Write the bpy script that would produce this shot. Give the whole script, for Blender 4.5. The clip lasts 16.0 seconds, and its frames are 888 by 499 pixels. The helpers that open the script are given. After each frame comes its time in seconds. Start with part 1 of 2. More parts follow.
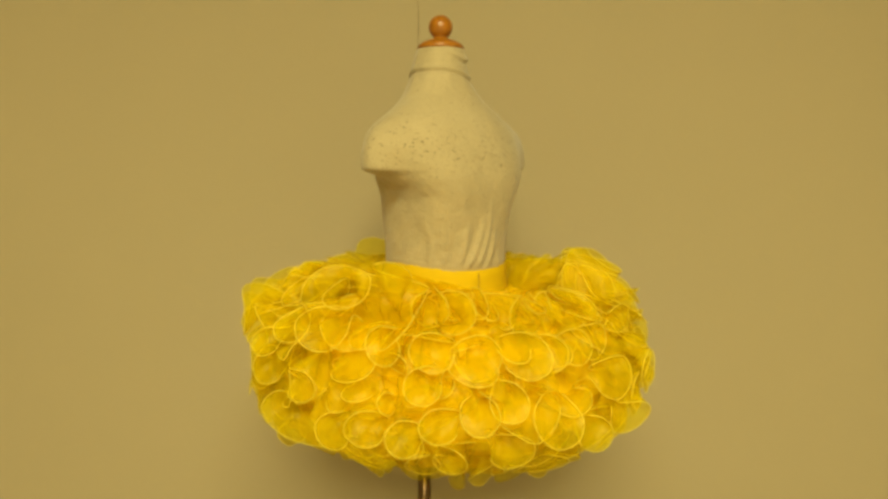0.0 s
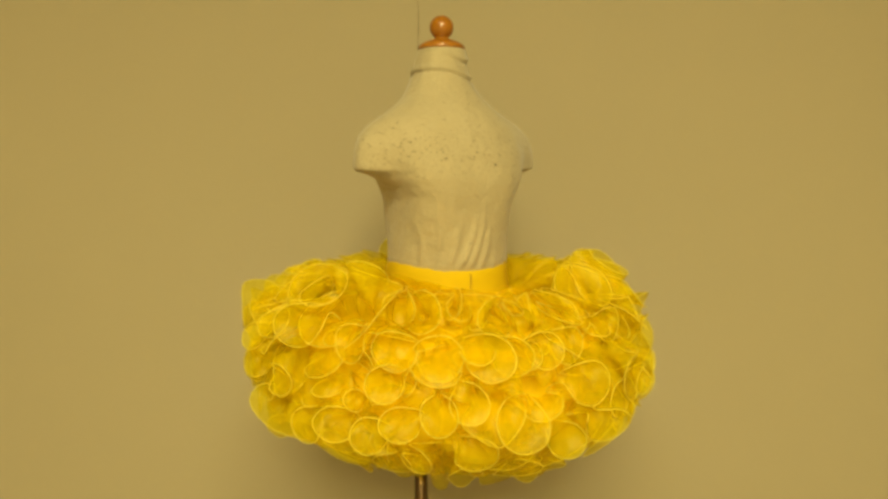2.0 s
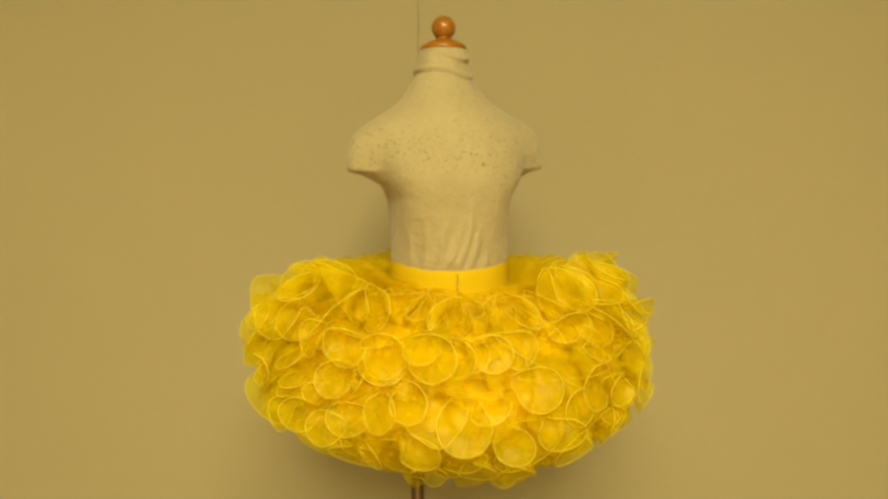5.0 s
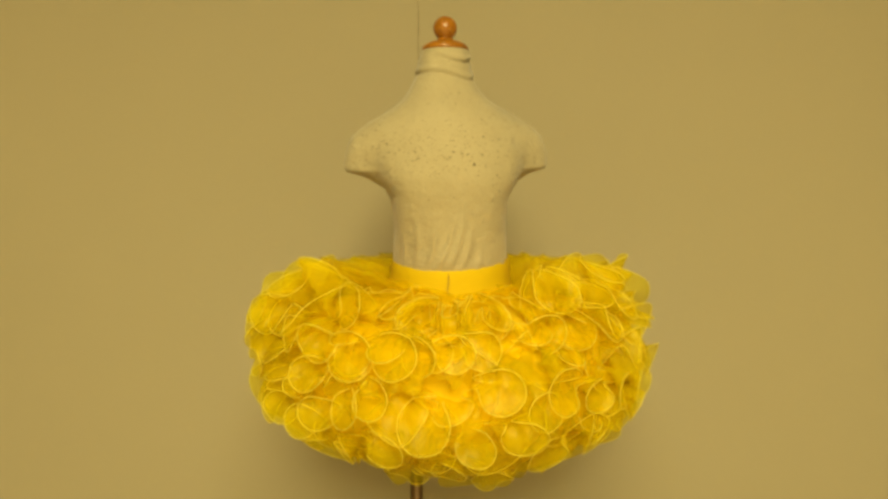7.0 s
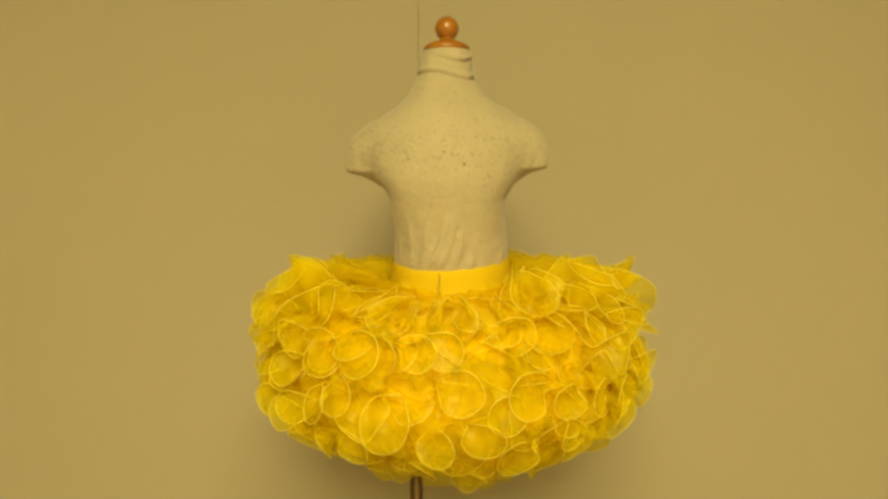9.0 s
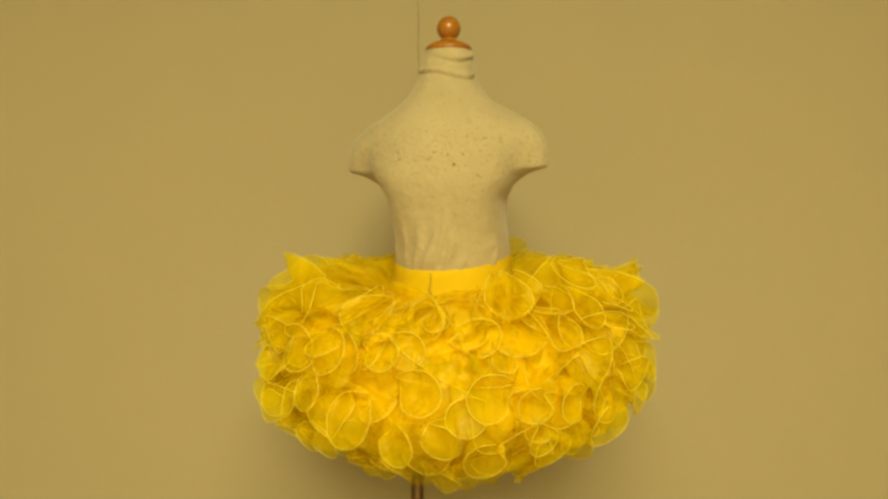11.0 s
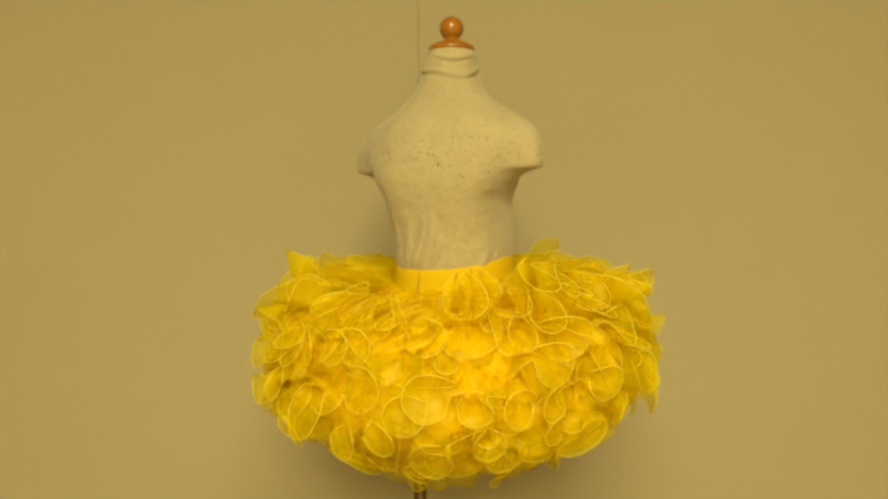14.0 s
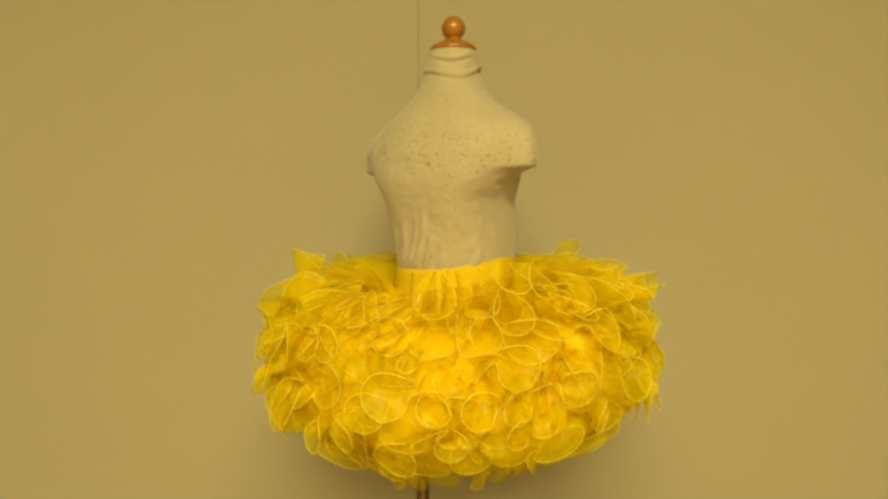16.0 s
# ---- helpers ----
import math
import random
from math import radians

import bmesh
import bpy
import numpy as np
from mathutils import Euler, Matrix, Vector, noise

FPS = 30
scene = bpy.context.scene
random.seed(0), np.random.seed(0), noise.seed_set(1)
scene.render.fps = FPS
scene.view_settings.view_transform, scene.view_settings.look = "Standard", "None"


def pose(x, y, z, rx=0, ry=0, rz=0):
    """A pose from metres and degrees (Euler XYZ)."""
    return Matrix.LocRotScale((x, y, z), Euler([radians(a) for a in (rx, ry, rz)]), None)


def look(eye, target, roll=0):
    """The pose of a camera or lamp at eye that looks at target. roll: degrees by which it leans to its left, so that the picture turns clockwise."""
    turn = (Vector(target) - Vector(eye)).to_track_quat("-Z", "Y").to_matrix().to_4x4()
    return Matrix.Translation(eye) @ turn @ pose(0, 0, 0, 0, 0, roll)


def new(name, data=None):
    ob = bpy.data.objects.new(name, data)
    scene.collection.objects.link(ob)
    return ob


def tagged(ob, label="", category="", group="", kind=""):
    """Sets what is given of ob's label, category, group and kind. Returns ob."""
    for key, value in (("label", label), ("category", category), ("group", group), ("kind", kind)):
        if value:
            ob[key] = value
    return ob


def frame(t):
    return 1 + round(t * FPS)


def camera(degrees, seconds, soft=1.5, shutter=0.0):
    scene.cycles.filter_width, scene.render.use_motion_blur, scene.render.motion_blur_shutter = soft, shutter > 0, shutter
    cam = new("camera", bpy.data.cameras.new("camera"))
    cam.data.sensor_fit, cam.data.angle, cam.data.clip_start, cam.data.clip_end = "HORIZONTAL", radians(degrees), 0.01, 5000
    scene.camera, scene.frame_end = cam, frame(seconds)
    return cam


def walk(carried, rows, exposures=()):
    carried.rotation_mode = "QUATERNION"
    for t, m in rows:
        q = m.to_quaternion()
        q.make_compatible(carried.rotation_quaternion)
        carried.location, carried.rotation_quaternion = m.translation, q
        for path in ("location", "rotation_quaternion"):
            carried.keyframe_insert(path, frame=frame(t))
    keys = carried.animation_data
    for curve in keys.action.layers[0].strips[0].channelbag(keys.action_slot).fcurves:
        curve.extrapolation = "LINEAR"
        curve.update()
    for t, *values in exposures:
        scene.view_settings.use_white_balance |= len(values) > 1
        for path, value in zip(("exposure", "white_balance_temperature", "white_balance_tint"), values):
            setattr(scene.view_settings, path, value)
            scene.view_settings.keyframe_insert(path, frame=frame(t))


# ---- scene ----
# ---- camera: it stands still before a slowly turning dress form ----
TURN_X = 0.010        # the turning axis stands at (TURN_X, 0)
RATE = 4.75           # degrees per second, clockwise seen from above

cam = camera(58.5, 16.0, soft=3.1)
walk(cam, [(0.0, pose(0.0, -1.186, 1.10, 86.0, 0, 0)), (16.0, pose(0.0, -1.186, 1.10, 86.0, 0, 0))],
     exposures=[(0.0, 0.0), (16.0, 0.0)])

# ---- light ----
world = bpy.data.worlds.new("room_dark")
world.use_nodes = True
world.node_tree.nodes["Background"].inputs[0].default_value = (1.0, 0.8, 0.5, 1)
world.node_tree.nodes["Background"].inputs[1].default_value = 0.02
scene.world = world
WARM = (1.0, 0.90, 0.46)


def area_lamp(name, at, target, size, size_y, power):
    data = bpy.data.lights.new(name, "AREA")
    data.shape, data.size, data.size_y, data.energy, data.color = "RECTANGLE", size, size_y, power, WARM
    ob = new(name, data)
    ob.matrix_world = look(at, target)
    return ob


# near lamp gives the ball's highlight; far lamp is added to even the light
LAMPS = [(0.05, -2.1, 98.0), (0.05, -3.9, 148.0)]
CEILING = 2.50
for lx, ly, watts in LAMPS:
    area_lamp("ceiling_lamp_light", (lx, ly, CEILING - 0.062), (lx, ly + 0.001, 0), 1.2, 0.6, watts)


# ---- materials ----
def material(name):
    m = bpy.data.materials.new(name)
    m.use_nodes = True
    return m, m.node_tree.nodes, m.node_tree.links, m.node_tree.nodes["Principled BSDF"]


def noise_node(n, l, scale, detail=4.0, rough=0.55, stretch=None):
    tc = n.new("ShaderNodeTexCoord")
    tex = n.new("ShaderNodeTexNoise")
    tex.inputs["Scale"].default_value = scale
    tex.inputs["Detail"].default_value = detail
    tex.inputs["Roughness"].default_value = rough
    if stretch:
        mp = n.new("ShaderNodeMapping")
        mp.inputs["Scale"].default_value = stretch
        l.new(tc.outputs["Object"], mp.inputs["Vector"])
        l.new(mp.outputs["Vector"], tex.inputs["Vector"])
    else:
        l.new(tc.outputs["Object"], tex.inputs["Vector"])
    return tex


def ramp(n, l, source, stops):
    r = n.new("ShaderNodeValToRGB")
    e = r.color_ramp.elements
    while len(e) < len(stops):
        e.new(0.5)
    for i, (p, c) in enumerate(stops):
        e[i].position, e[i].color = p, (*c, 1)
    l.new(source, r.inputs["Fac"])
    return r


def mix(n, l, a, b, fac, mode="MIX"):
    m = n.new("ShaderNodeMix")
    m.data_type, m.blend_type = "RGBA", mode
    for socket, v in ((m.inputs[6], a), (m.inputs[7], b), (m.inputs[0], fac)):
        if hasattr(v, "links"):
            l.new(v, socket)
        elif isinstance(v, tuple):
            socket.default_value = (*v, 1)
        else:
            socket.default_value = v
    return m.outputs[2]


def bump(n, l, height, bsdf, strength, distance, under=None):
    b = n.new("ShaderNodeBump")
    b.inputs["Strength"].default_value, b.inputs["Distance"].default_value = strength, distance
    l.new(height, b.inputs["Height"])
    if under:
        l.new(under, b.inputs["Normal"])
    l.new(b.outputs["Normal"], bsdf.inputs["Normal"])
    return b.outputs["Normal"]


def paint(name, colour, rough=0.75):
    m, n, l, p = material(name)
    big, fine = noise_node(n, l, 1.6, 3), noise_node(n, l, 220, 2)
    dark = tuple(c * 0.93 for c in colour)
    l.new(mix(n, l, colour, dark, big.outputs["Fac"]), p.inputs["Base Color"])
    p.inputs["Roughness"].default_value = rough
    bump(n, l, fine.outputs["Fac"], p, 0.12, 0.0012)
    return m


def plain(name, colour, rough=0.5, metal=0.0):
    m, n, l, p = material(name)
    tex = noise_node(n, l, 40, 3)
    l.new(mix(n, l, colour, tuple(c * 0.8 for c in colour), tex.outputs["Fac"]), p.inputs["Base Color"])
    p.inputs["Roughness"].default_value, p.inputs["Metallic"].default_value = rough, metal
    return m


def jersey(name):
    """Cream stretch cloth over a foam body: a fine knit, soft stains and many dark flecks, thickest round the chest."""
    m, n, l, p = material(name)
    tc = n.new("ShaderNodeTexCoord")
    cloud = noise_node(n, l, 9, 4)
    base = ramp(n, l, cloud.outputs["Fac"], [(0.35, (0.346, 0.283, 0.160)), (0.65, (0.392, 0.324, 0.190))])
    fleck = noise_node(n, l, 185, 2.5, 0.62, (1, 1, 2.3))
    sep = n.new("ShaderNodeSeparateXYZ")
    l.new(tc.outputs["Object"], sep.inputs[0])
    mr = n.new("ShaderNodeMapRange")
    mr.interpolation_type = "SMOOTHERSTEP"
    mr.inputs["From Min"].default_value, mr.inputs["From Max"].default_value = 1.09, 1.155
    l.new(sep.outputs["Z"], mr.inputs["Value"])
    mr2 = n.new("ShaderNodeMapRange")
    mr2.interpolation_type = "SMOOTHERSTEP"
    mr2.inputs["From Min"].default_value, mr2.inputs["From Max"].default_value = 1.24, 1.16
    l.new(sep.outputs["Z"], mr2.inputs["Value"])
    both = n.new("ShaderNodeMath")
    both.operation = "MULTIPLY"
    l.new(mr.outputs[0], both.inputs[0])
    l.new(mr2.outputs[0], both.inputs[1])
    limit = n.new("ShaderNodeMath")
    limit.operation = "MULTIPLY_ADD"
    l.new(both.outputs[0], limit.inputs[0])
    limit.inputs[1].default_value, limit.inputs[2].default_value = -0.060, 0.686
    over = n.new("ShaderNodeMath")
    over.operation = "SUBTRACT"
    l.new(fleck.outputs["Fac"], over.inputs[0])
    l.new(limit.outputs[0], over.inputs[1])
    soft = n.new("ShaderNodeMapRange")
    soft.inputs["From Min"].default_value, soft.inputs["From Max"].default_value = 0.0, 0.035
    l.new(over.outputs[0], soft.inputs["Value"])
    grain = noise_node(n, l, 480, 2, 0.7)
    dusty = ramp(n, l, grain.outputs["Fac"], [(0.36, (0.92, 0.91, 0.89)), (0.62, (1.04, 1.03, 1.02))])
    worn = mix(n, l, base.outputs["Color"], dusty.outputs["Color"], 1.0, "MULTIPLY")
    col = mix(n, l, worn, (0.07, 0.05, 0.02), soft.outputs[0])
    l.new(col, p.inputs["Base Color"])
    p.inputs["Roughness"].default_value = 0.9
    p.inputs["Sheen Weight"].default_value = 0.22
    knit = noise_node(n, l, 700, 2)
    lumps = noise_node(n, l, 60, 3)
    first = bump(n, l, lumps.outputs["Fac"], p, 0.8, 0.004)
    bump(n, l, knit.outputs["Fac"], p, 0.4, 0.0008, first)
    return m


def varnished_wood(name):
    m, n, l, p = material(name)
    grain = noise_node(n, l, 60, 5, 0.6, (1, 1, 0.12))
    c = ramp(n, l, grain.outputs["Fac"], [(0.3, (0.23, 0.080, 0.004)), (0.7, (0.33, 0.125, 0.006))])
    l.new(c.outputs["Color"], p.inputs["Base Color"])
    p.inputs["Roughness"].default_value = 0.28
    return m


def organza(name, colour, clear, rough=0.38):
    """Sheer, shiny weave: part of the light passes straight, part is scattered through, part is reflected."""
    m, n, l, p = material(name)
    out = n["Material Output"]
    tex = noise_node(n, l, 26, 3)
    c = mix(n, l, colour, tuple(v * 0.88 for v in colour), tex.outputs["Fac"])
    l.new(c, p.inputs["Base Color"])
    p.inputs["Roughness"].default_value = rough
    p.inputs["Specular IOR Level"].default_value = 0.6
    p.inputs["Specular Tint"].default_value = (1.0, 0.88, 0.4, 1)
    weave = noise_node(n, l, 420, 2)
    crinkle = noise_node(n, l, 55, 3)
    first = bump(n, l, crinkle.outputs["Fac"], p, 0.5, 0.006)
    bump(n, l, weave.outputs["Fac"], p, 0.3, 0.0008, first)
    tl = n.new("ShaderNodeBsdfTranslucent")
    l.new(c, tl.inputs["Color"])
    tr = n.new("ShaderNodeBsdfTransparent")
    tr.inputs["Color"].default_value = (1.0, 0.94, 0.28, 1)
    a, b = n.new("ShaderNodeMixShader"), n.new("ShaderNodeMixShader")
    a.inputs[0].default_value, b.inputs[0].default_value = 0.38, clear
    l.new(p.outputs[0], a.inputs[1])
    l.new(tl.outputs[0], a.inputs[2])
    l.new(a.outputs[0], b.inputs[1])
    l.new(tr.outputs[0], b.inputs[2])
    l.new(b.outputs[0], out.inputs["Surface"])
    return m


def cloth(name, colour, rough=0.7, ribs=0.0):
    m, n, l, p = material(name)
    tex = noise_node(n, l, 30, 4)
    l.new(mix(n, l, colour, tuple(v * 0.85 for v in colour), tex.outputs["Fac"]), p.inputs["Base Color"])
    p.inputs["Roughness"].default_value = rough
    p.inputs["Specular IOR Level"].default_value = 0.15
    rib = noise_node(n, l, 300, 2, 0.5, (1, 1, 4) if ribs else None)
    bump(n, l, rib.outputs["Fac"], p, 0.3, 0.001)
    return m


WALL = paint("beige_wall_paint", (0.378, 0.314, 0.190))
WHITE = paint("white_ceiling_paint", (0.78, 0.76, 0.70))
FLOOR = paint("grey_floor", (0.32, 0.28, 0.22), 0.5)
CRACK = plain("dark_crack", (0.10, 0.07, 0.03), 0.9)
JERSEY = jersey("cream_jersey")
WOOD = varnished_wood("varnished_orange_wood")
METAL = plain("brown_metal_tube", (0.17, 0.11, 0.06), 0.2, 1.0)
YELLOW = (0.945, 0.775, 0.003)
ORGANZA = organza("yellow_organza", YELLOW, 0.72, 0.30)
HEM = organza("pale_yellow_hem_cord", (0.98, 0.88, 0.12), 0.40, 0.3)
LINING = cloth("yellow_lining", (0.64, 0.42, 0.002), 0.85)
ELASTIC = cloth("yellow_elastic", (0.60, 0.40, 0.001), 0.8, 1)
THREAD = plain("dark_seam_thread", (0.18, 0.10, 0.01), 0.8)
LAMP_WHITE, ln, ll, lp = material("lamp_diffuser")
lp.inputs["Base Color"].default_value = (0.8, 0.8, 0.75, 1)
lp.inputs["Emission Color"].default_value = (*WARM, 1)
lp.inputs["Emission Strength"].default_value = 4.0


# ---- building helpers ----
def mesh_of(name, verts, faces, materials, smooth=True):
    me = bpy.data.meshes.new(name)
    me.from_pydata(verts, [], faces)
    for m in materials:
        me.materials.append(m)
    if smooth:
        me.shade_smooth()
    me.update()
    return me


def part(name, me, parent, label=""):
    ob = new(name, me)
    ob.parent = parent
    if label:
        tagged(ob, label)
    return ob


def box(name, lo, hi, mat, bevel=0.0):
    bm = bmesh.new()
    bmesh.ops.create_cube(bm, size=1)
    for v in bm.verts:
        v.co = Vector([(a + b) / 2 + c * (b - a) for a, b, c in zip(lo, hi, v.co)])
    if bevel:
        bmesh.ops.bevel(bm, geom=bm.edges[:], offset=bevel, segments=2, affect="EDGES", profile=0.5)
    me = bpy.data.meshes.new(name)
    bm.to_mesh(me)
    bm.free()
    me.materials.append(mat)
    return me


def turned(name, profile, mat, centre=(0, 0), steps=48, caps=True):
    """A body of revolution from (radius, height) pairs, bottom to top."""
    verts, faces, k = [], [], len(profile)
    for r, z in profile:
        for i in range(steps):
            a = 2 * math.pi * i / steps
            verts.append((centre[0] + r * math.cos(a), centre[1] + r * math.sin(a), z))
    for j in range(k - 1):
        for i in range(steps):
            b, c = j * steps + i, j * steps + (i + 1) % steps
            faces.append((b, c, c + steps, b + steps))
    if caps:
        faces.append(tuple(range(steps))[::-1])
        faces.append(tuple(range((k - 1) * steps, k * steps)))
    return mesh_of(name, verts, faces, [mat])


def table(rows, z):
    """Smooth reading of rows (z, values...) in rising z."""
    zs = [r[0] for r in rows]
    if z <= zs[0]:
        return rows[0][1:]
    if z >= zs[-1]:
        return rows[-1][1:]
    i = max(j for j in range(len(zs) - 1) if zs[j] <= z)
    t = (z - zs[i]) / (zs[i + 1] - zs[i])
    p0, p1, p2, p3 = rows[max(i - 1, 0)], rows[i], rows[i + 1], rows[min(i + 2, len(rows) - 1)]
    return [0.5 * (2 * b + (c - a) * t + (2 * a - 5 * b + 4 * c - d) * t * t + (3 * b - a - 3 * c + d) * t ** 3)
            for a, b, c, d in zip(p0[1:], p1[1:], p2[1:], p3[1:])]


# ---- the room: a plain beige wall close behind the form ----
WALL_Y, LONG, HALF, THICK = 0.48, 5.4, 2.3, 0.12


def room_piece(name, lo, hi, mat, label, category):
    return tagged(new(name, box(name, lo, hi, mat)), label, category, kind="structure")


room_piece("wall_north", (-HALF - THICK, WALL_Y, 0), (HALF + THICK, WALL_Y + THICK, CEILING), WALL, "beige painted plaster wall behind the dress form", "wall")
room_piece("wall_south", (-HALF - THICK, WALL_Y - LONG - THICK, 0), (HALF + THICK, WALL_Y - LONG, CEILING), WALL, "plain beige wall closing the room", "wall")
room_piece("wall_west", (-HALF - THICK, WALL_Y - LONG, 0), (-HALF, WALL_Y, CEILING), WALL, "plain beige wall closing the room", "wall")
room_piece("wall_east", (HALF, WALL_Y - LONG, 0), (HALF + THICK, WALL_Y, CEILING), WALL, "plain beige wall closing the room", "wall")
room_piece("floor", (-HALF - THICK, WALL_Y - LONG - THICK, -0.1), (HALF + THICK, WALL_Y + THICK, 0), FLOOR, "plain grey floor of the room", "floor")
room_piece("ceiling", (-HALF - THICK, WALL_Y - LONG - THICK, CEILING), (HALF + THICK, WALL_Y + THICK, CEILING + 0.1), WHITE, "plain white painted ceiling", "ceiling")


def wall_crack():
    """A hairline crack that wanders down the wall behind the form."""
    rng = random.Random(4)
    verts, faces = [], []
    steps = 150
    for i in range(steps + 1):
        z = 0.02 + (1.588 - 0.02) * i / steps
        w = 0.0006 * (0.35 + 0.9 * rng.random())
        x = 0.0007 * math.sin(i * 0.7) + 0.0006 * (rng.random() - 0.5)
        verts += [(x - w, -0.0002, z), (x, -0.0012, z), (x + w, -0.0002, z)]
    for i in range(steps):
        a = 3 * i
        faces += [(a, a + 1, a + 4, a + 3), (a + 1, a + 2, a + 5, a + 4)]
    ob = new("wall_crack", mesh_of("wall_crack", verts, faces, [CRACK]))
    ob.location = (-0.053, WALL_Y, 0)
    tagged(ob, "hairline dark vertical crack in the beige wall", "crack", kind="structure")


wall_crack()

# a panel for each lamp, out of view; the far one is an added fill
for lx, ly, watts in LAMPS:
    holder = tagged(new("ceiling_light"), "flat white ceiling light panel out of view, switched on", "ceiling light", "ceiling lights")
    holder.location = (lx, ly, CEILING)
    part("frame", box("frame", (-0.63, -0.33, -0.05), (0.63, 0.33, 0.0), WHITE, 0.006), holder)
    part("diffuser", box("diffuser", (-0.60, -0.30, -0.056), (0.60, 0.30, -0.0505), LAMP_WHITE), holder)


# ---- the dress form ----
# rows: height, half width, half depth, centre x, centre y
TRUNK = [(0.930, 0.089, 0.090, 0.000, 0.015), (0.966, 0.087, 0.088, 0.000, 0.015), (0.9915, 0.086, 0.087, 0.000, 0.015),
         (1.020, 0.085, 0.087, 0.000, 0.014), (1.050, 0.083, 0.087, -0.001, 0.012), (1.075, 0.083, 0.088, -0.003, 0.008),
         (1.093, 0.085, 0.088, -0.004, 0.004), (1.108, 0.093, 0.087, -0.004, 0.001), (1.120, 0.101, 0.086, -0.005, -0.001), (1.140, 0.111, 0.084, -0.006, -0.002), (1.161, 0.117, 0.080, -0.006, -0.002),
         (1.186, 0.115, 0.074, -0.006, 0.001), (1.203, 0.105, 0.069, -0.006, 0.004), (1.220, 0.088, 0.062, -0.006, 0.008),
         (1.237, 0.068, 0.054, -0.007, 0.011), (1.250, 0.056, 0.049, -0.008, 0.013), (1.263, 0.048, 0.045, -0.009, 0.015),
         (1.280, 0.0415, 0.041, -0.009, 0.016), (1.300, 0.0385, 0.038, -0.008, 0.016), (1.3125, 0.0355, 0.036, -0.007, 0.0155)]
YAW = radians(2.4)     # the shoulders' line against the turning angle
# rows: height, half reach of the shoulder stubs, half thickness
STUB = [(1.104, 0.060, 0.030), (1.110, 0.090, 0.036), (1.117, 0.106, 0.040), (1.123, 0.119, 0.042), (1.1275, 0.131, 0.044), (1.1305, 0.142, 0.045), (1.133, 0.1485, 0.046), (1.138, 0.1505, 0.046),
        (1.150, 0.1500, 0.047), (1.161, 0.1485, 0.048), (1.174, 0.145, 0.048), (1.186, 0.138, 0.047), (1.203, 0.117, 0.042), (1.220, 0.085, 0.03), (1.237, 0.05, 0.02)]



def super_radius(a, b, angle, power):
    return (abs(math.cos(angle) / a) ** power + abs(math.sin(angle) / b) ** power) ** (-1 / power)


def fold(s, z, s0, z0, s1, z1, width, height):
    """A soft ridge along a slightly bent line on the cloth."""
    t = max(0.0, min(1.0, (z - z0) / (z1 - z0)))
    mid = s0 + (s1 - s0) * t + 0.004 * math.sin(t * 3.1)
    fade = max(0.0, min(1.0, (z - min(z0, z1)) / 0.012)) * max(0.0, min(1.0, (max(z0, z1) - z) / 0.03))
    return 2.2 * height * fade * math.exp(-((s - mid) / width) ** 2)


FOLDS = [(-0.030, 0.992, 0.000, 1.075, 0.0050, 0.0022), (-0.014, 0.992, 0.012, 1.085, 0.0055, 0.0020), (0.004, 0.990, 0.018, 1.06, 0.0050, 0.0018),
         (-0.045, 0.992, -0.030, 1.06, 0.0040, 0.0016), (-0.062, 0.995, -0.058, 1.075, 0.0032, 0.0014), (0.028, 0.99, 0.030, 1.03, 0.0045, 0.0012),
         (0.075, 0.99, 0.088, 1.04, 0.0050, 0.0014), (-0.085, 0.995, -0.086, 1.06, 0.004, 0.0013), (-0.040, 1.035, -0.028, 1.062, 0.0030, 0.0014)]


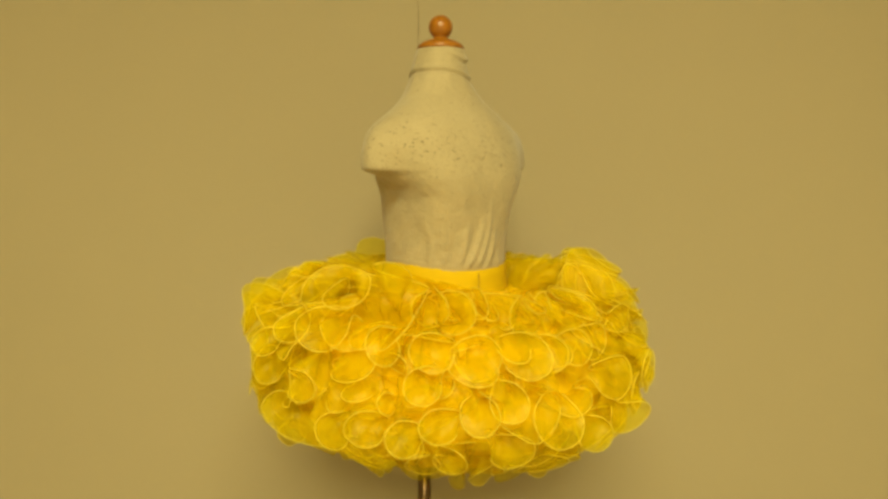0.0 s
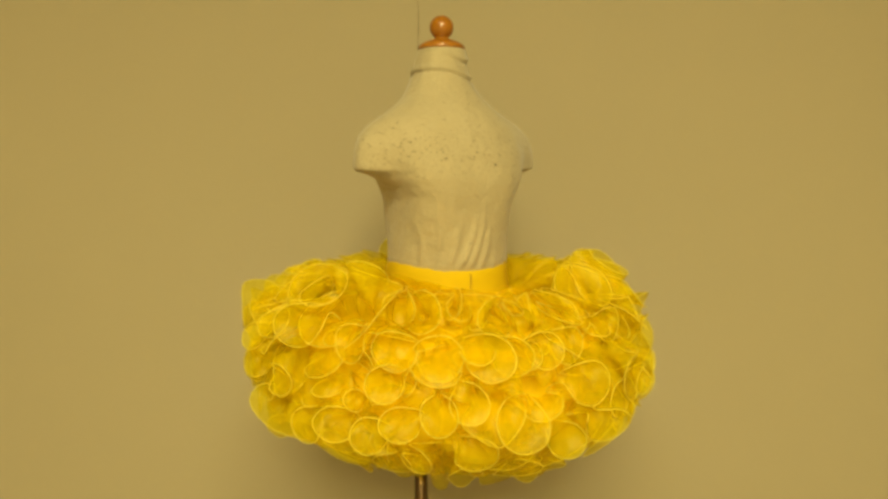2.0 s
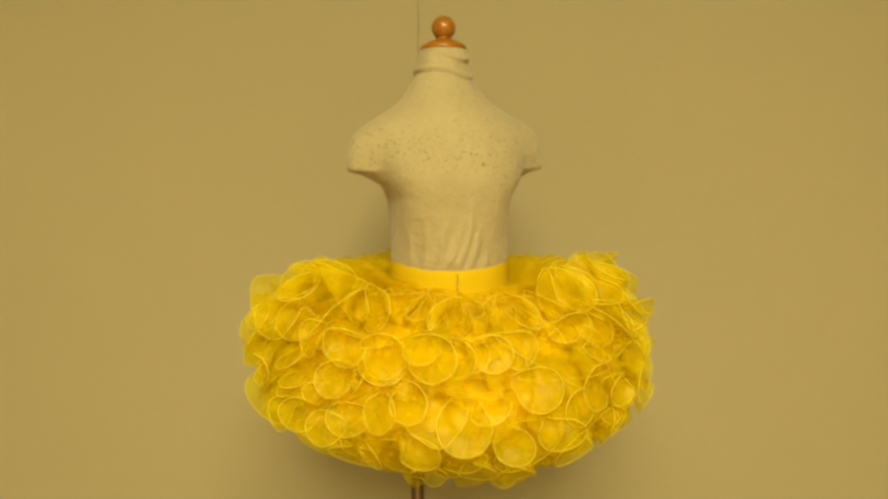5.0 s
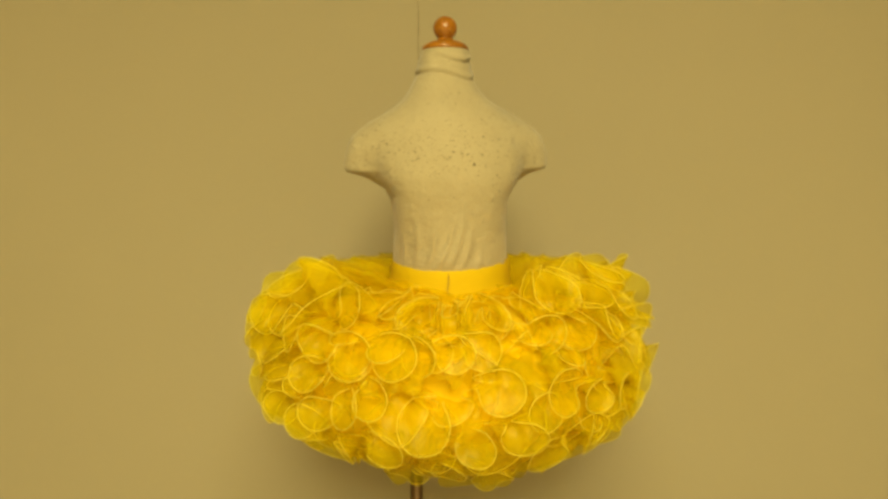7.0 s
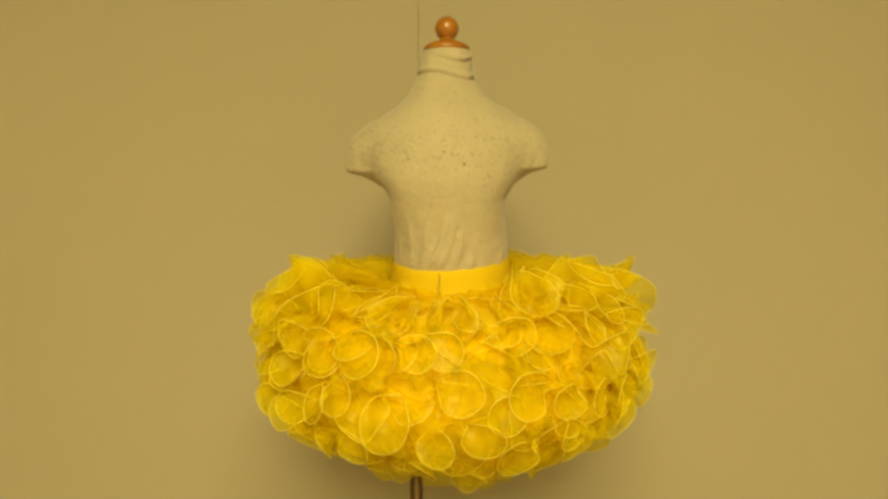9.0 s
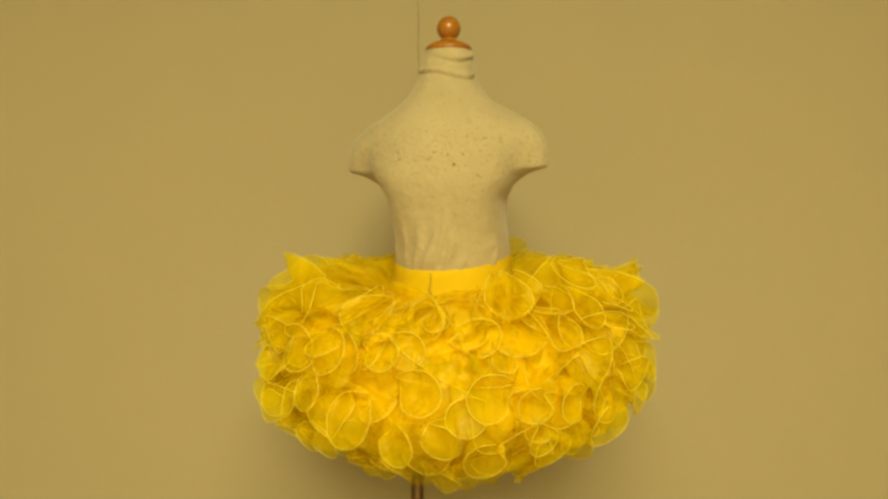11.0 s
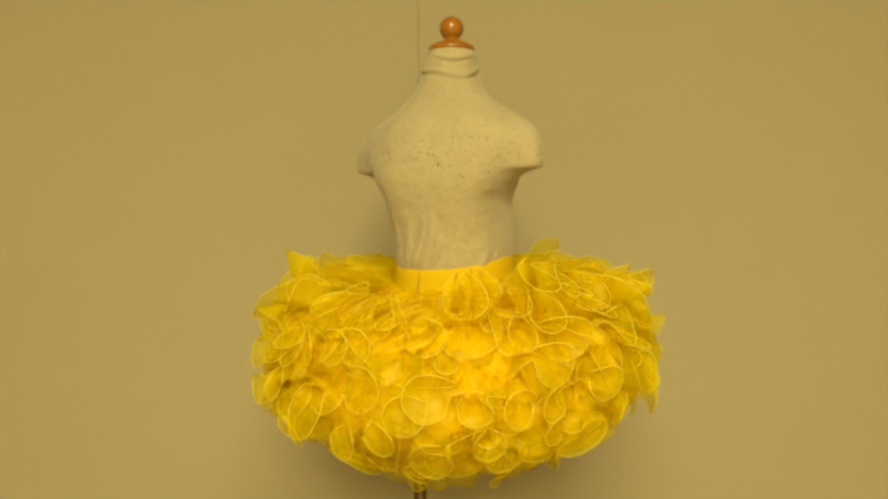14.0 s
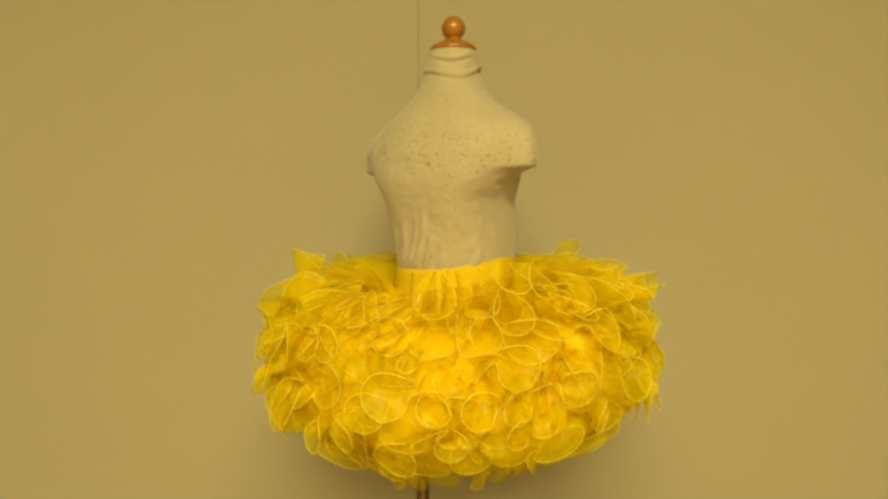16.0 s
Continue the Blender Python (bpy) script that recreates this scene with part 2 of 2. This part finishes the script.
def dress_form():
    verts, faces, steps = [], [], 200
    heights = [0.930 + 0.003 * i for i in range(20)] + [0.990 + 0.0008 * i for i in range(25)] + [1.010 + 0.003 * i for i in range(30)]
    heights += [1.098 + 0.0011 * i for i in range(1, 46)]
    z = heights[-1]
    while z < 1.3120:
        z += 0.0022
        heights.append(min(z, 1.3120))
    for z in heights:
        a, b, cx, cy = table(TRUNK, z)
        for i in range(steps):
            # angle 0 points to +x, -90 degrees to the camera's side at mid turn
            g = 2 * math.pi * i / steps
            r = super_radius(a, b, g, 2.15 + 1.2 * math.exp(-((z - 1.095) / 0.055) ** 2))
            if STUB[0][0] < z < STUB[-1][0]:
                sa, sb = table(STUB, z)
                lift = 0.006 * max(0.0, math.cos(g))
                sa, sb = table(STUB, z - lift)
                q = super_radius(sa, sb, g, 2.3)
                k = 0.022
                h = max(0.0, k - abs(r - q)) / k
                r = max(r, q) + h * h * k * 0.25
            s = (g + math.pi / 2 if g < math.pi / 2 else g - 1.5 * math.pi) * 0.088
            for f in FOLDS:
                r += fold(s, z, *f)
            r += 0.0012 * noise.noise((math.cos(g) * 3, math.sin(g) * 3, z * 30))
            # ragged lower edge of the cloth above the skirt's band
            ragged = 0.5 + noise.noise((math.cos(g) * 9, math.sin(g) * 9, 3.0))
            r += 0.0007 * ragged * math.exp(-((z - waist_height(g) - 0.0030 - 0.002 * ragged) / 0.0016) ** 2)
            # creased roll of cloth round the neck
            if z > 1.255:
                wave = 1.276 + 0.006 * math.sin(g * 2 + 0.6) + 0.003 * math.sin(g * 3)
                r += 0.0022 * math.exp(-((z - wave - 0.0035) / 0.0032) ** 2) - 0.0038 * math.exp(-((z - wave + 0.0025) / 0.0022) ** 2)
                side = max(0.0, math.cos(g + 0.9)) ** 2
                r += side * (0.0030 * math.exp(-((z - 1.301 - 0.004 * math.cos(3 * g)) / 0.003) ** 2) - 0.0034 * math.exp(-((z - 1.295 - 0.004 * math.cos(3 * g)) / 0.0022) ** 2))
            verts.append((cx + r * math.cos(g + YAW), cy + r * math.sin(g + YAW), z))
    n = len(heights)
    for j in range(n - 1):
        for i in range(steps):
            p, q = j * steps + i, j * steps + (i + 1) % steps
            faces.append((p, q, q + steps, p + steps))
    faces.append(tuple(range(steps))[::-1])
    faces.append(tuple(range((n - 1) * steps, n * steps)))
    ob = new("dress_form", mesh_of("dress_form", verts, faces, [JERSEY]))
    return tagged(ob, "small cream jersey-covered torso form flecked with dark specks", "mannequin")


def neck_finial():
    top = tagged(new("neck_finial"), "turned orange wooden ball finial on the form's neck", "finial")
    c = (-0.007, 0.0155)
    part("cap", turned("cap", [(0.030, 1.3122), (0.0338, 1.3125), (0.0352, 1.3150), (0.0335, 1.3190), (0.0260, 1.3240), (0.0175, 1.3270),
                              (0.0125, 1.3285), (0.0110, 1.3310), (0.0112, 1.3335)], WOOD, c), top, "orange varnished wooden cap")
    ball = [(0.0178 * math.cos(radians(e)), 1.3460 + 0.0178 * math.sin(radians(e))) for e in range(-52, 90, 6)] + [(0.0004, 1.3638)]
    part("ball", turned("ball", ball, WOOD, c), top, "glossy orange wooden ball")
    return top


POLE_AT = (-0.052, -0.003)


def display_stand():
    stand = tagged(new("display_stand"), "brown metal pole carrying the dress form on a round base", "stand")
    part("pole", turned("pole", [(0.0098, 0.018), (0.0098, 0.96)], METAL, POLE_AT, 32), stand, "shiny brown metal tube")
    part("base", turned("base", [(0.150, 0.0), (0.152, 0.004), (0.152, 0.014), (0.149, 0.018)], METAL, (0, 0), 64), stand)
    return stand


# ---- the skirt ----
# rows: height, radius of the lining, radius of the ruffles' rim
SKIRT = [(0.715, 0.099, 0.142), (0.740, 0.153, 0.197), (0.762, 0.187, 0.232), (0.785, 0.215, 0.260), (0.820, 0.236, 0.281), (0.860, 0.241, 0.284),
         (0.900, 0.234, 0.283), (0.930, 0.219, 0.280), (0.945, 0.187, 0.277), (0.955, 0.138, 0.273), (0.985, 0.108, 0.265), (1.010, 0.108, 0.252)]


# rows: height, radius of the ruffles' rim at the front
FRONT = [(0.860, 0.284), (0.900, 0.274), (0.930, 0.248), (0.955, 0.205), (0.975, 0.170), (1.010, 0.130)]


def skirt_spot(phi, z, depth):
    """A place on the skirt: phi from the side that faces the camera at mid turn; depth 0 on the lining, 1 at the rim."""
    inner, rim = table(SKIRT, z)
    if z > 0.86:
        # at the front the top slopes in towards the waist
        a = math.atan2(math.sin(phi), math.cos(phi))
        rim += (table(FRONT, z)[0] - rim) * math.exp(-(a / 0.95) ** 2)
    r = rim - (1 - depth) * min(max(rim - inner, 0.03), 0.056 + 0.034 * max(0.0, min(1.0, (z - 0.94) / 0.03)))
    r *= 1.022 + 0.018 * math.sin(3 * phi + 1) + 0.012 * math.sin(7 * phi)
    return Vector((r * math.sin(phi) + 0.003, -r * math.cos(phi) + 0.002, z))


def loops_for(rng, fixed, height, size, spread, lift=0.0):
    """The rings of one hem: the known ones, and in wide gaps between them looser curls of many sizes."""
    known = [(radians(p), z, r * 1.05, True) for p, z, r in fixed]
    if not known:
        known = [(-math.pi + 0.1, height, size, False)]
    loops = []
    for i, ring in enumerate(known):
        loops.append(ring)
        phi = ring[0] + ring[2] / 0.28
        end = known[i + 1][0] - known[i + 1][2] / 0.28 if i + 1 < len(known) else known[0][0] + 2 * math.pi - known[0][2] / 0.28
        sizes, left = [], (end - phi) * 0.28
        while left > 1.2 * size:
            sizes.append(size * rng.choice((0.5, 0.7, 0.9, 1.1, 1.5)) * rng.uniform(0.9, 1.1))
            left -= 2.1 * sizes[-1]
        total = sum(sizes) * 2
        for r in sizes:
            step = (end - phi) * (2 * r / total)
            at, total, phi = phi + step / 2, total - 2 * r, phi + step
            rise = lift * (1 - math.exp(-(at / 0.95) ** 2))
            loops.append((at, height + rise + rng.uniform(-spread, spread), min(r, step * 0.28 * 0.62), abs(math.sin(at / 2)) > 0.76 and rng.random() < 0.5))
    return loops


# a hanging flute, from neck to neck: sideways, drop (in radii) and depth of its hem
FLUTE = [(-0.50, -0.30, 0.35), (-1.00, 0.05, 0.68), (-0.66, 0.50, 0.97), (0.0, 0.66, 1.06), (0.66, 0.50, 0.97), (1.00, 0.05, 0.68), (0.50, -0.30, 0.35)]


def ruffle_edge(loops, rng, depth):
    """Edge points (phi, z, depth, height that sets the radius): the hem runs from one flute to the next; some flutes open outwards into full rings."""
    pts = []
    for phi, z, r, ring in loops:
        about = (skirt_spot(phi, min(max(z, 0.716), 1.009), 1.0) - Vector((0.003, 0.002, z))).length
        if ring:
            # the mouth of a trumpet of cloth that faces outwards
            out, turn, squash = depth * rng.uniform(1.03, 1.20), rng.uniform(-1.6, 1.6), rng.uniform(0.92, 1.06)
            # low rings follow the round of the skirt, high ones stand upright
            keep = 1.0 - 0.7 * max(0.0, min(1.0, (z - 0.78) / 0.05))
            lean_x, lean_z = rng.uniform(-0.25, 0.25), rng.uniform(-0.3, 0.2)
            for a, d in ((260, 0.55), (214, 0.90), (162, 0.99), (112, 1.02), (68, 1.02), (18, 0.99), (-34, 0.90), (-80, 0.55)):
                w = radians(a) + turn
                pts.append((phi + r * math.cos(w) / about, z - r * math.sin(w) * squash, min(1.5, d * out + lean_x * math.cos(w) + lean_z * math.sin(w)), z - keep * r * math.sin(w) * squash))
        else:
            out, hang, skew, tilt = depth * (rng.uniform(0.62, 0.96) if rng.random() < 0.8 else rng.uniform(1.1, 1.35)), rng.uniform(0.5, 1.4), rng.uniform(-0.5, 0.5), rng.gauss(0.0, 0.9)
            point = rng.choice((1.0, 1.0, 1.0, 1.4))
            for dx, dz, d in FLUTE:
                k = point if dx == 0 else 1.0
                x, y = dx + skew * max(0.0, dz), dz * hang * k
                x, y = x * math.cos(tilt) - y * math.sin(tilt), x * math.sin(tilt) + y * math.cos(tilt)
                pts.append((phi + r * x / about, min(1.004, max(0.706, z - r * y)), min(1.5, d * out), min(1.004, z - r * y)))
    return pts


def spline(pts, sub):
    out, n = [], len(pts)
    for i in range(n):
        p0, p1, p2, p3 = pts[(i - 1) % n], pts[i], pts[(i + 1) % n], pts[(i + 2) % n]
        # keep the angle running on across the seam
        p0 = (p0[0] - 2 * math.pi if i == 0 else p0[0], *p0[1:])
        p2 = (p2[0] + 2 * math.pi if i + 1 >= n else p2[0], *p2[1:])
        p3 = (p3[0] + 2 * math.pi if i + 2 >= n else p3[0], *p3[1:])
        for j in range(sub):
            t = j / sub
            out.append([0.5 * (2 * b + (c - a) * t + (2 * a - 5 * b + 4 * c - d) * t * t + (3 * b - a - 3 * c + d) * t ** 3)
                        for a, b, c, d in zip(p0, p1, p2, p3)])
    return out


def tube(path, radius, mat, name, sides=5):
    """A thin cord along a closed line."""
    verts, faces, n = [], [], len(path)
    for i, p in enumerate(path):
        way = (path[(i + 1) % n] - path[i - 1]).normalized()
        side = way.cross(Vector((0.3, 0.2, 0.93))).normalized()
        up = side.cross(way)
        for k in range(sides):
            a = 2 * math.pi * k / sides
            verts.append(p + radius * (math.cos(a) * side + math.sin(a) * up))
    for i in range(n):
        for k in range(sides):
            a, b = i * sides + k, i * sides + (k + 1) % sides
            c, d = ((i + 1) % n) * sides + k, ((i + 1) % n) * sides + (k + 1) % sides
            faces.append((a, b, d, c))
    return mesh_of(name, verts, faces, [mat])


def ruffle(skirt, loops, root, seed, depth=1.0, cord=0.00062):
    rng = random.Random(seed)
    edge = spline(ruffle_edge(loops, rng, depth), 4)
    n, rows = len(edge), 6
    verts, faces, rim = [], [], []
    # the gathered root runs round the lining behind the rings
    feet, window = [], range(-16, 17, 4)
    for i in range(n):
        near = [(edge[(i + k) % n][0] + (2 * math.pi if i + k >= n else (-2 * math.pi if i + k < 0 else 0)), edge[(i + k) % n][1]) for k in window]
        feet.append((sum(p for p, _ in near) / len(near), sum(z for _, z in near) / len(near)))
    for i in range(n):
        phi, z, d, level = edge[i]
        foot_phi, foot_z = feet[i]
        foot_z += root + 0.040 * noise.noise((math.cos(foot_phi) * 5, math.sin(foot_phi) * 5, seed * 3.1))
        foot = skirt_spot(foot_phi, min(max(foot_z, 0.72), 0.936), 0.02)
        tip = skirt_spot(phi, min(max(level, 0.716), 1.009), d)
        tip.z = z
        rim.append(tip)
        for k in range(rows):
            t = k / (rows - 1)
            # a trumpet: narrow at the root, flaring at the hem
            p = foot.lerp(tip, t) + (0.10 * math.sin(math.pi * t)) * (foot - tip) * 0.3
            p += 0.011 * math.sin(math.pi * t) * Vector((math.sin(phi), -math.cos(phi), 0.5))
            mid = math.sin(math.pi * t)
            p += 0.003 * t * noise.noise_vector(p * 12 + Vector((seed, 0, 0))) + 0.004 * mid * noise.noise_vector(p * 45)
            # gathers run from the root towards the hem
            p += 0.0030 * mid * math.sin(i * 1.05 + 3.0 * noise.noise((i * 0.09, seed, 0))) * Vector((math.cos(phi), math.sin(phi), 0.4))
            if k == rows - 1:
                rim[-1] = p
            verts.append(p)
    for i in range(n):
        for k in range(rows - 1):
            a, b = i * rows + k, ((i + 1) % n) * rows + k
            faces.append((a, b, b + 1, a + 1))
    r = part("ruffle", mesh_of("ruffle", verts, faces, [ORGANZA]), skirt, "sheer yellow organza ruffle with curled edge")
    if cord:
        part("hem_cord", tube(rim, cord, HEM, "hem_cord"), r, "pale yellow corded hem")


def frill(skirt, root, hem, waves, swing, seed, lift=0.0, cord=0.0):
    """A gathered sheer layer from a root ring (radius, height) to a hem ring; its waves grow towards the hem."""
    verts, faces, rim = [], [], []
    around, rows = waves * 12, 8
    for i in range(around):
        a = 2 * math.pi * i / around
        c, q = math.cos(a), Vector((math.sin(a) * 2.2, -math.cos(a) * 2.2, seed * 1.7))
        phi = math.atan2(math.sin(a), c)
        rise = lift * (1 - math.exp(-(phi / 0.95) ** 2))
        slow, quick = noise.noise(q), noise.noise(q * 3.1)
        beat = math.sin(waves * a + 3.5 * slow * 2 + 2.0 * quick)
        turn = math.cos(waves * a + 3.5 * slow * 2 + 2.0 * quick)
        for k in range(rows):
            t = k / (rows - 1)
            r = root[0] + (hem[0] * (1 - 0.34 * math.exp(-(phi / 0.95) ** 2)) - root[0]) * t + swing * t * (0.8 * beat + 0.9 * quick)
            z = root[1] + (hem[1] + rise - root[1]) * t + swing * t * (0.7 * turn * quick + 0.9 * slow) + 0.012 * math.sin(math.pi * t)
            b = a + 0.9 * swing * t * turn / max(hem[0], 0.1)
            p = Vector((0.006 + r * math.sin(b), 0.002 - r * math.cos(b), z))
            p += 0.003 * t * noise.noise_vector(p * 30)
            verts.append(p)
        rim.append(verts[-1])
    for i in range(around):
        for k in range(rows - 1):
            a, b = i * rows + k, ((i + 1) % around) * rows + k
            faces.append((a, b, b + 1, a + 1))
    f = part("frill", mesh_of("frill", verts, faces, [ORGANZA]), skirt, "soft gathered yellow organza layer")
    if cord:
        part("hem_cord", tube(rim, cord, HEM, "hem_cord"), f, "pale yellow corded hem")


def waist_height(g):
    """The band's upper edge, higher at the two sides than at front and back."""
    return 0.9985 + 0.0065 * math.cos(2 * g) + 0.004 * math.cos(g)


def tutu_skirt():
    skirt = tagged(new("tutu_skirt"), "bright yellow organza tutu skirt of curled ruffles on the form", "skirt")
    # waistband
    verts, faces, steps = [], [], 120
    rows = 9
    for k in range(rows):
        for i in range(steps):
            g = 2 * math.pi * i / steps
            t = k / (rows - 1)
            z = waist_height(g) * (1 - t) + 0.940 * t
            a, b, cx, cy = table(TRUNK, z)
            r = super_radius(a, b, g, 2.15) + 0.0035 + 0.006 * t * t + (-0.0033 if k == 0 else 0) + 0.0002 * math.sin(g * 37)
            verts.append((cx + r * math.cos(g), cy + r * math.sin(g), z))
    for k in range(rows - 1):
        for i in range(steps):
            a, b = k * steps + i, k * steps + (i + 1) % steps
            faces.append((a, a + steps, b + steps, b))
    part("waistband", mesh_of("waistband", verts, faces, [ELASTIC]), skirt, "smooth yellow elastic waistband")
    # dark seam in the band
    g = radians(-96.5)
    a, b, cx, cy = table(TRUNK, 0.965)
    sv, sf = [], []
    for j in range(13):
        z = 0.988 - 0.046 * j / 12
        t = (waist_height(g) - z) / (waist_height(g) - 0.940)
        a, b, cx, cy = table(TRUNK, z)
        r = super_radius(a, b, g, 2.15) + 0.0049 + 0.006 * t * t
        for w in (-0.0007, 0.0007):
            q = g + w / 0.09 + 0.006 * math.sin(j * 0.8)
            sv.append((cx + r * math.cos(q), cy + r * math.sin(q), z))
    for j in range(12):
        sf.append((2 * j, 2 * j + 1, 2 * j + 3, 2 * j + 2))
    part("back_seam", mesh_of("back_seam", sv, sf, [THREAD]), skirt, "dark stitched seam of the waistband")
    # small dark snap at the foot of the seam
    bm = bmesh.new()
    bmesh.ops.create_icosphere(bm, subdivisions=2, radius=0.0016)
    me = bpy.data.meshes.new("snap")
    bm.to_mesh(me)
    bm.free()
    me.materials.append(THREAD)
    g = radians(-95.5)
    a, b, cx, cy = table(TRUNK, 0.960)
    r = super_radius(a, b, g, 2.15) + 0.0062
    part("snap", me, skirt, "small dark snap fastener").location = (cx + r * math.cos(g), cy + r * math.sin(g), 0.9595)
    # underskirt
    profile = [(table(SKIRT, 0.722 + 0.0105 * i)[1] - 0.034, 0.722 + 0.0105 * i) for i in range(19)]
    profile += [(0.238, 0.9195), (0.222, 0.928), (0.198, 0.935), (0.165, 0.941), (0.135, 0.946), (0.112, 0.951), (0.096, 0.956), (0.074, 0.958)]
    # a soft lumpy mass of gathered cloth under the ruffles
    lv, lf, around = [], [], 220
    for r, z in profile:
        for i in range(around):
            a = 2 * math.pi * i / around
            q = Vector((math.cos(a), math.sin(a), z * 4.0))
            d = 0.010 * noise.noise(q * 4.5) + 0.005 * noise.noise(q * 11) + 0.0012 * math.sin(i * 1.7 + 5 * noise.noise(q * 6))
            d *= max(0.0, min(1.0, (0.958 - z) / 0.03))
            lv.append((0.006 + (r + d) * math.cos(a), 0.002 + (r + d) * math.sin(a), z + 0.004 * noise.noise(q * 8)))
    for k in range(len(profile) - 1):
        for i in range(around):
            a, b = k * around + i, k * around + (i + 1) % around
            lf.append((a, b, b + around, a + around))
    part("underskirt", mesh_of("underskirt", lv, lf, [LINING]), skirt, "dense gathered yellow underskirt")
    for i, (root, height, size, rings) in enumerate(TIERS):
        rng = random.Random(100 + i)
        ruffle(skirt, loops_for(rng, rings, height, size, 0.008 if i == 0 else 0.020, 0.030 if i == 0 else 0.0), root, 200 + i, (1.02, 1.12)[i] if i < 2 else 1.0)
    # hanging layers of flutes between the ringed hems
    for i, (z, size) in enumerate([(0.905, 0.024), (0.870, 0.026), (0.836, 0.028), (0.803, 0.028), (0.770, 0.030), (0.732, 0.026)]):
        rng = random.Random(300 + i)
        ruffle(skirt, loops_for(rng, [], z, size, 0.020), 0.025, 400 + i, 0.90, 0.0)
    # loose frills that stand on the shelf round the waist
    for i, (r0, r1, z1, swing) in enumerate([(0.097, 0.135, 0.957, 0.010), (0.100, 0.170, 0.961, 0.012), (0.110, 0.205, 0.962, 0.013), (0.130, 0.235, 0.956, 0.012)]):
        frill(skirt, (r0, 0.940), (r1, z1), 26 + 4 * i, swing, 50 + i, 0.034, 0.0005 if i > 2 else 0.0)
    return skirt


# known rings of each hem: degrees round the axis, height, radius
RIM_RINGS = [(-70, 0.982, 0.022), (-58, 0.998, 0.020), (-45, 0.962, 0.024), (36, 0.980, 0.023), (55, 1.000, 0.017), (65, 0.994, 0.020), (91, 0.994, 0.016)]
SHELF_RINGS = [(-82, 0.938, 0.023), (-38, 0.958, 0.024), (-15, 0.950, 0.024), (5, 0.948, 0.024), (31, 0.975, 0.024), (53, 0.959, 0.023)]
UPPER_RINGS = [(-91, 0.910, 0.018), (-73, 0.934, 0.026), (-56, 0.921, 0.023), (-43, 0.916, 0.026), (-32, 0.909, 0.028), (-14, 0.908, 0.022), (-5, 0.913, 0.023),
               (21, 0.931, 0.024), (46, 0.936, 0.019), (57, 0.927, 0.029), (81, 0.932, 0.024)]
HIGH_RINGS = [(-45, 0.877, 0.021), (-20, 0.909, 0.028), (2, 0.916, 0.022), (17, 0.845, 0.024), (53, 0.897, 0.026)]
MIDDLE_RINGS = [(-79, 0.863, 0.021), (-32, 0.844, 0.022), (6, 0.872, 0.026), (22, 0.867, 0.027), (33, 0.852, 0.020), (44, 0.851, 0.022), (53, 0.852, 0.021),
                (69, 0.867, 0.022), (93, 0.860, 0.026)]
LOW_RINGS = [(-70, 0.809, 0.022), (-60, 0.819, 0.022), (-50, 0.811, 0.021), (-41, 0.832, 0.023), (-25, 0.858, 0.023), (-12, 0.831, 0.031), (0, 0.804, 0.022),
             (11, 0.817, 0.023), (54, 0.817, 0.020), (80, 0.820, 0.022)]
LOWER_RINGS = [(-39, 0.775, 0.020), (-23, 0.792, 0.025), (22, 0.777, 0.025), (37, 0.802, 0.020)]
HEM_RINGS = [(-46, 0.766, 0.020), (-24, 0.730, 0.022), (-7, 0.748, 0.021), (10, 0.728, 0.020), (42, 0.783, 0.024)]
# each hem: drop of the root against the hem, height of the hem, ring radius, its known rings
TIERS = [(-0.020, 0.950, 0.024, RIM_RINGS), (-0.012, 0.945, 0.024, SHELF_RINGS), (0.010, 0.922, 0.026, UPPER_RINGS), (0.014, 0.890, 0.027, HIGH_RINGS),
         (0.016, 0.857, 0.028, MIDDLE_RINGS), (0.016, 0.822, 0.028, LOW_RINGS), (0.020, 0.787, 0.030, LOWER_RINGS), (0.024, 0.742, 0.028, HEM_RINGS)]

TURNING = [dress_form(), neck_finial(), display_stand(), tutu_skirt()]


# ---- the turning ----
def motions():
    for thing in TURNING:
        walk(thing, [(0.5 * k, pose(TURN_X, 0, 0, 0, 0, -RATE * (0.5 * k - 8.0))) for k in range(33)])


motions()
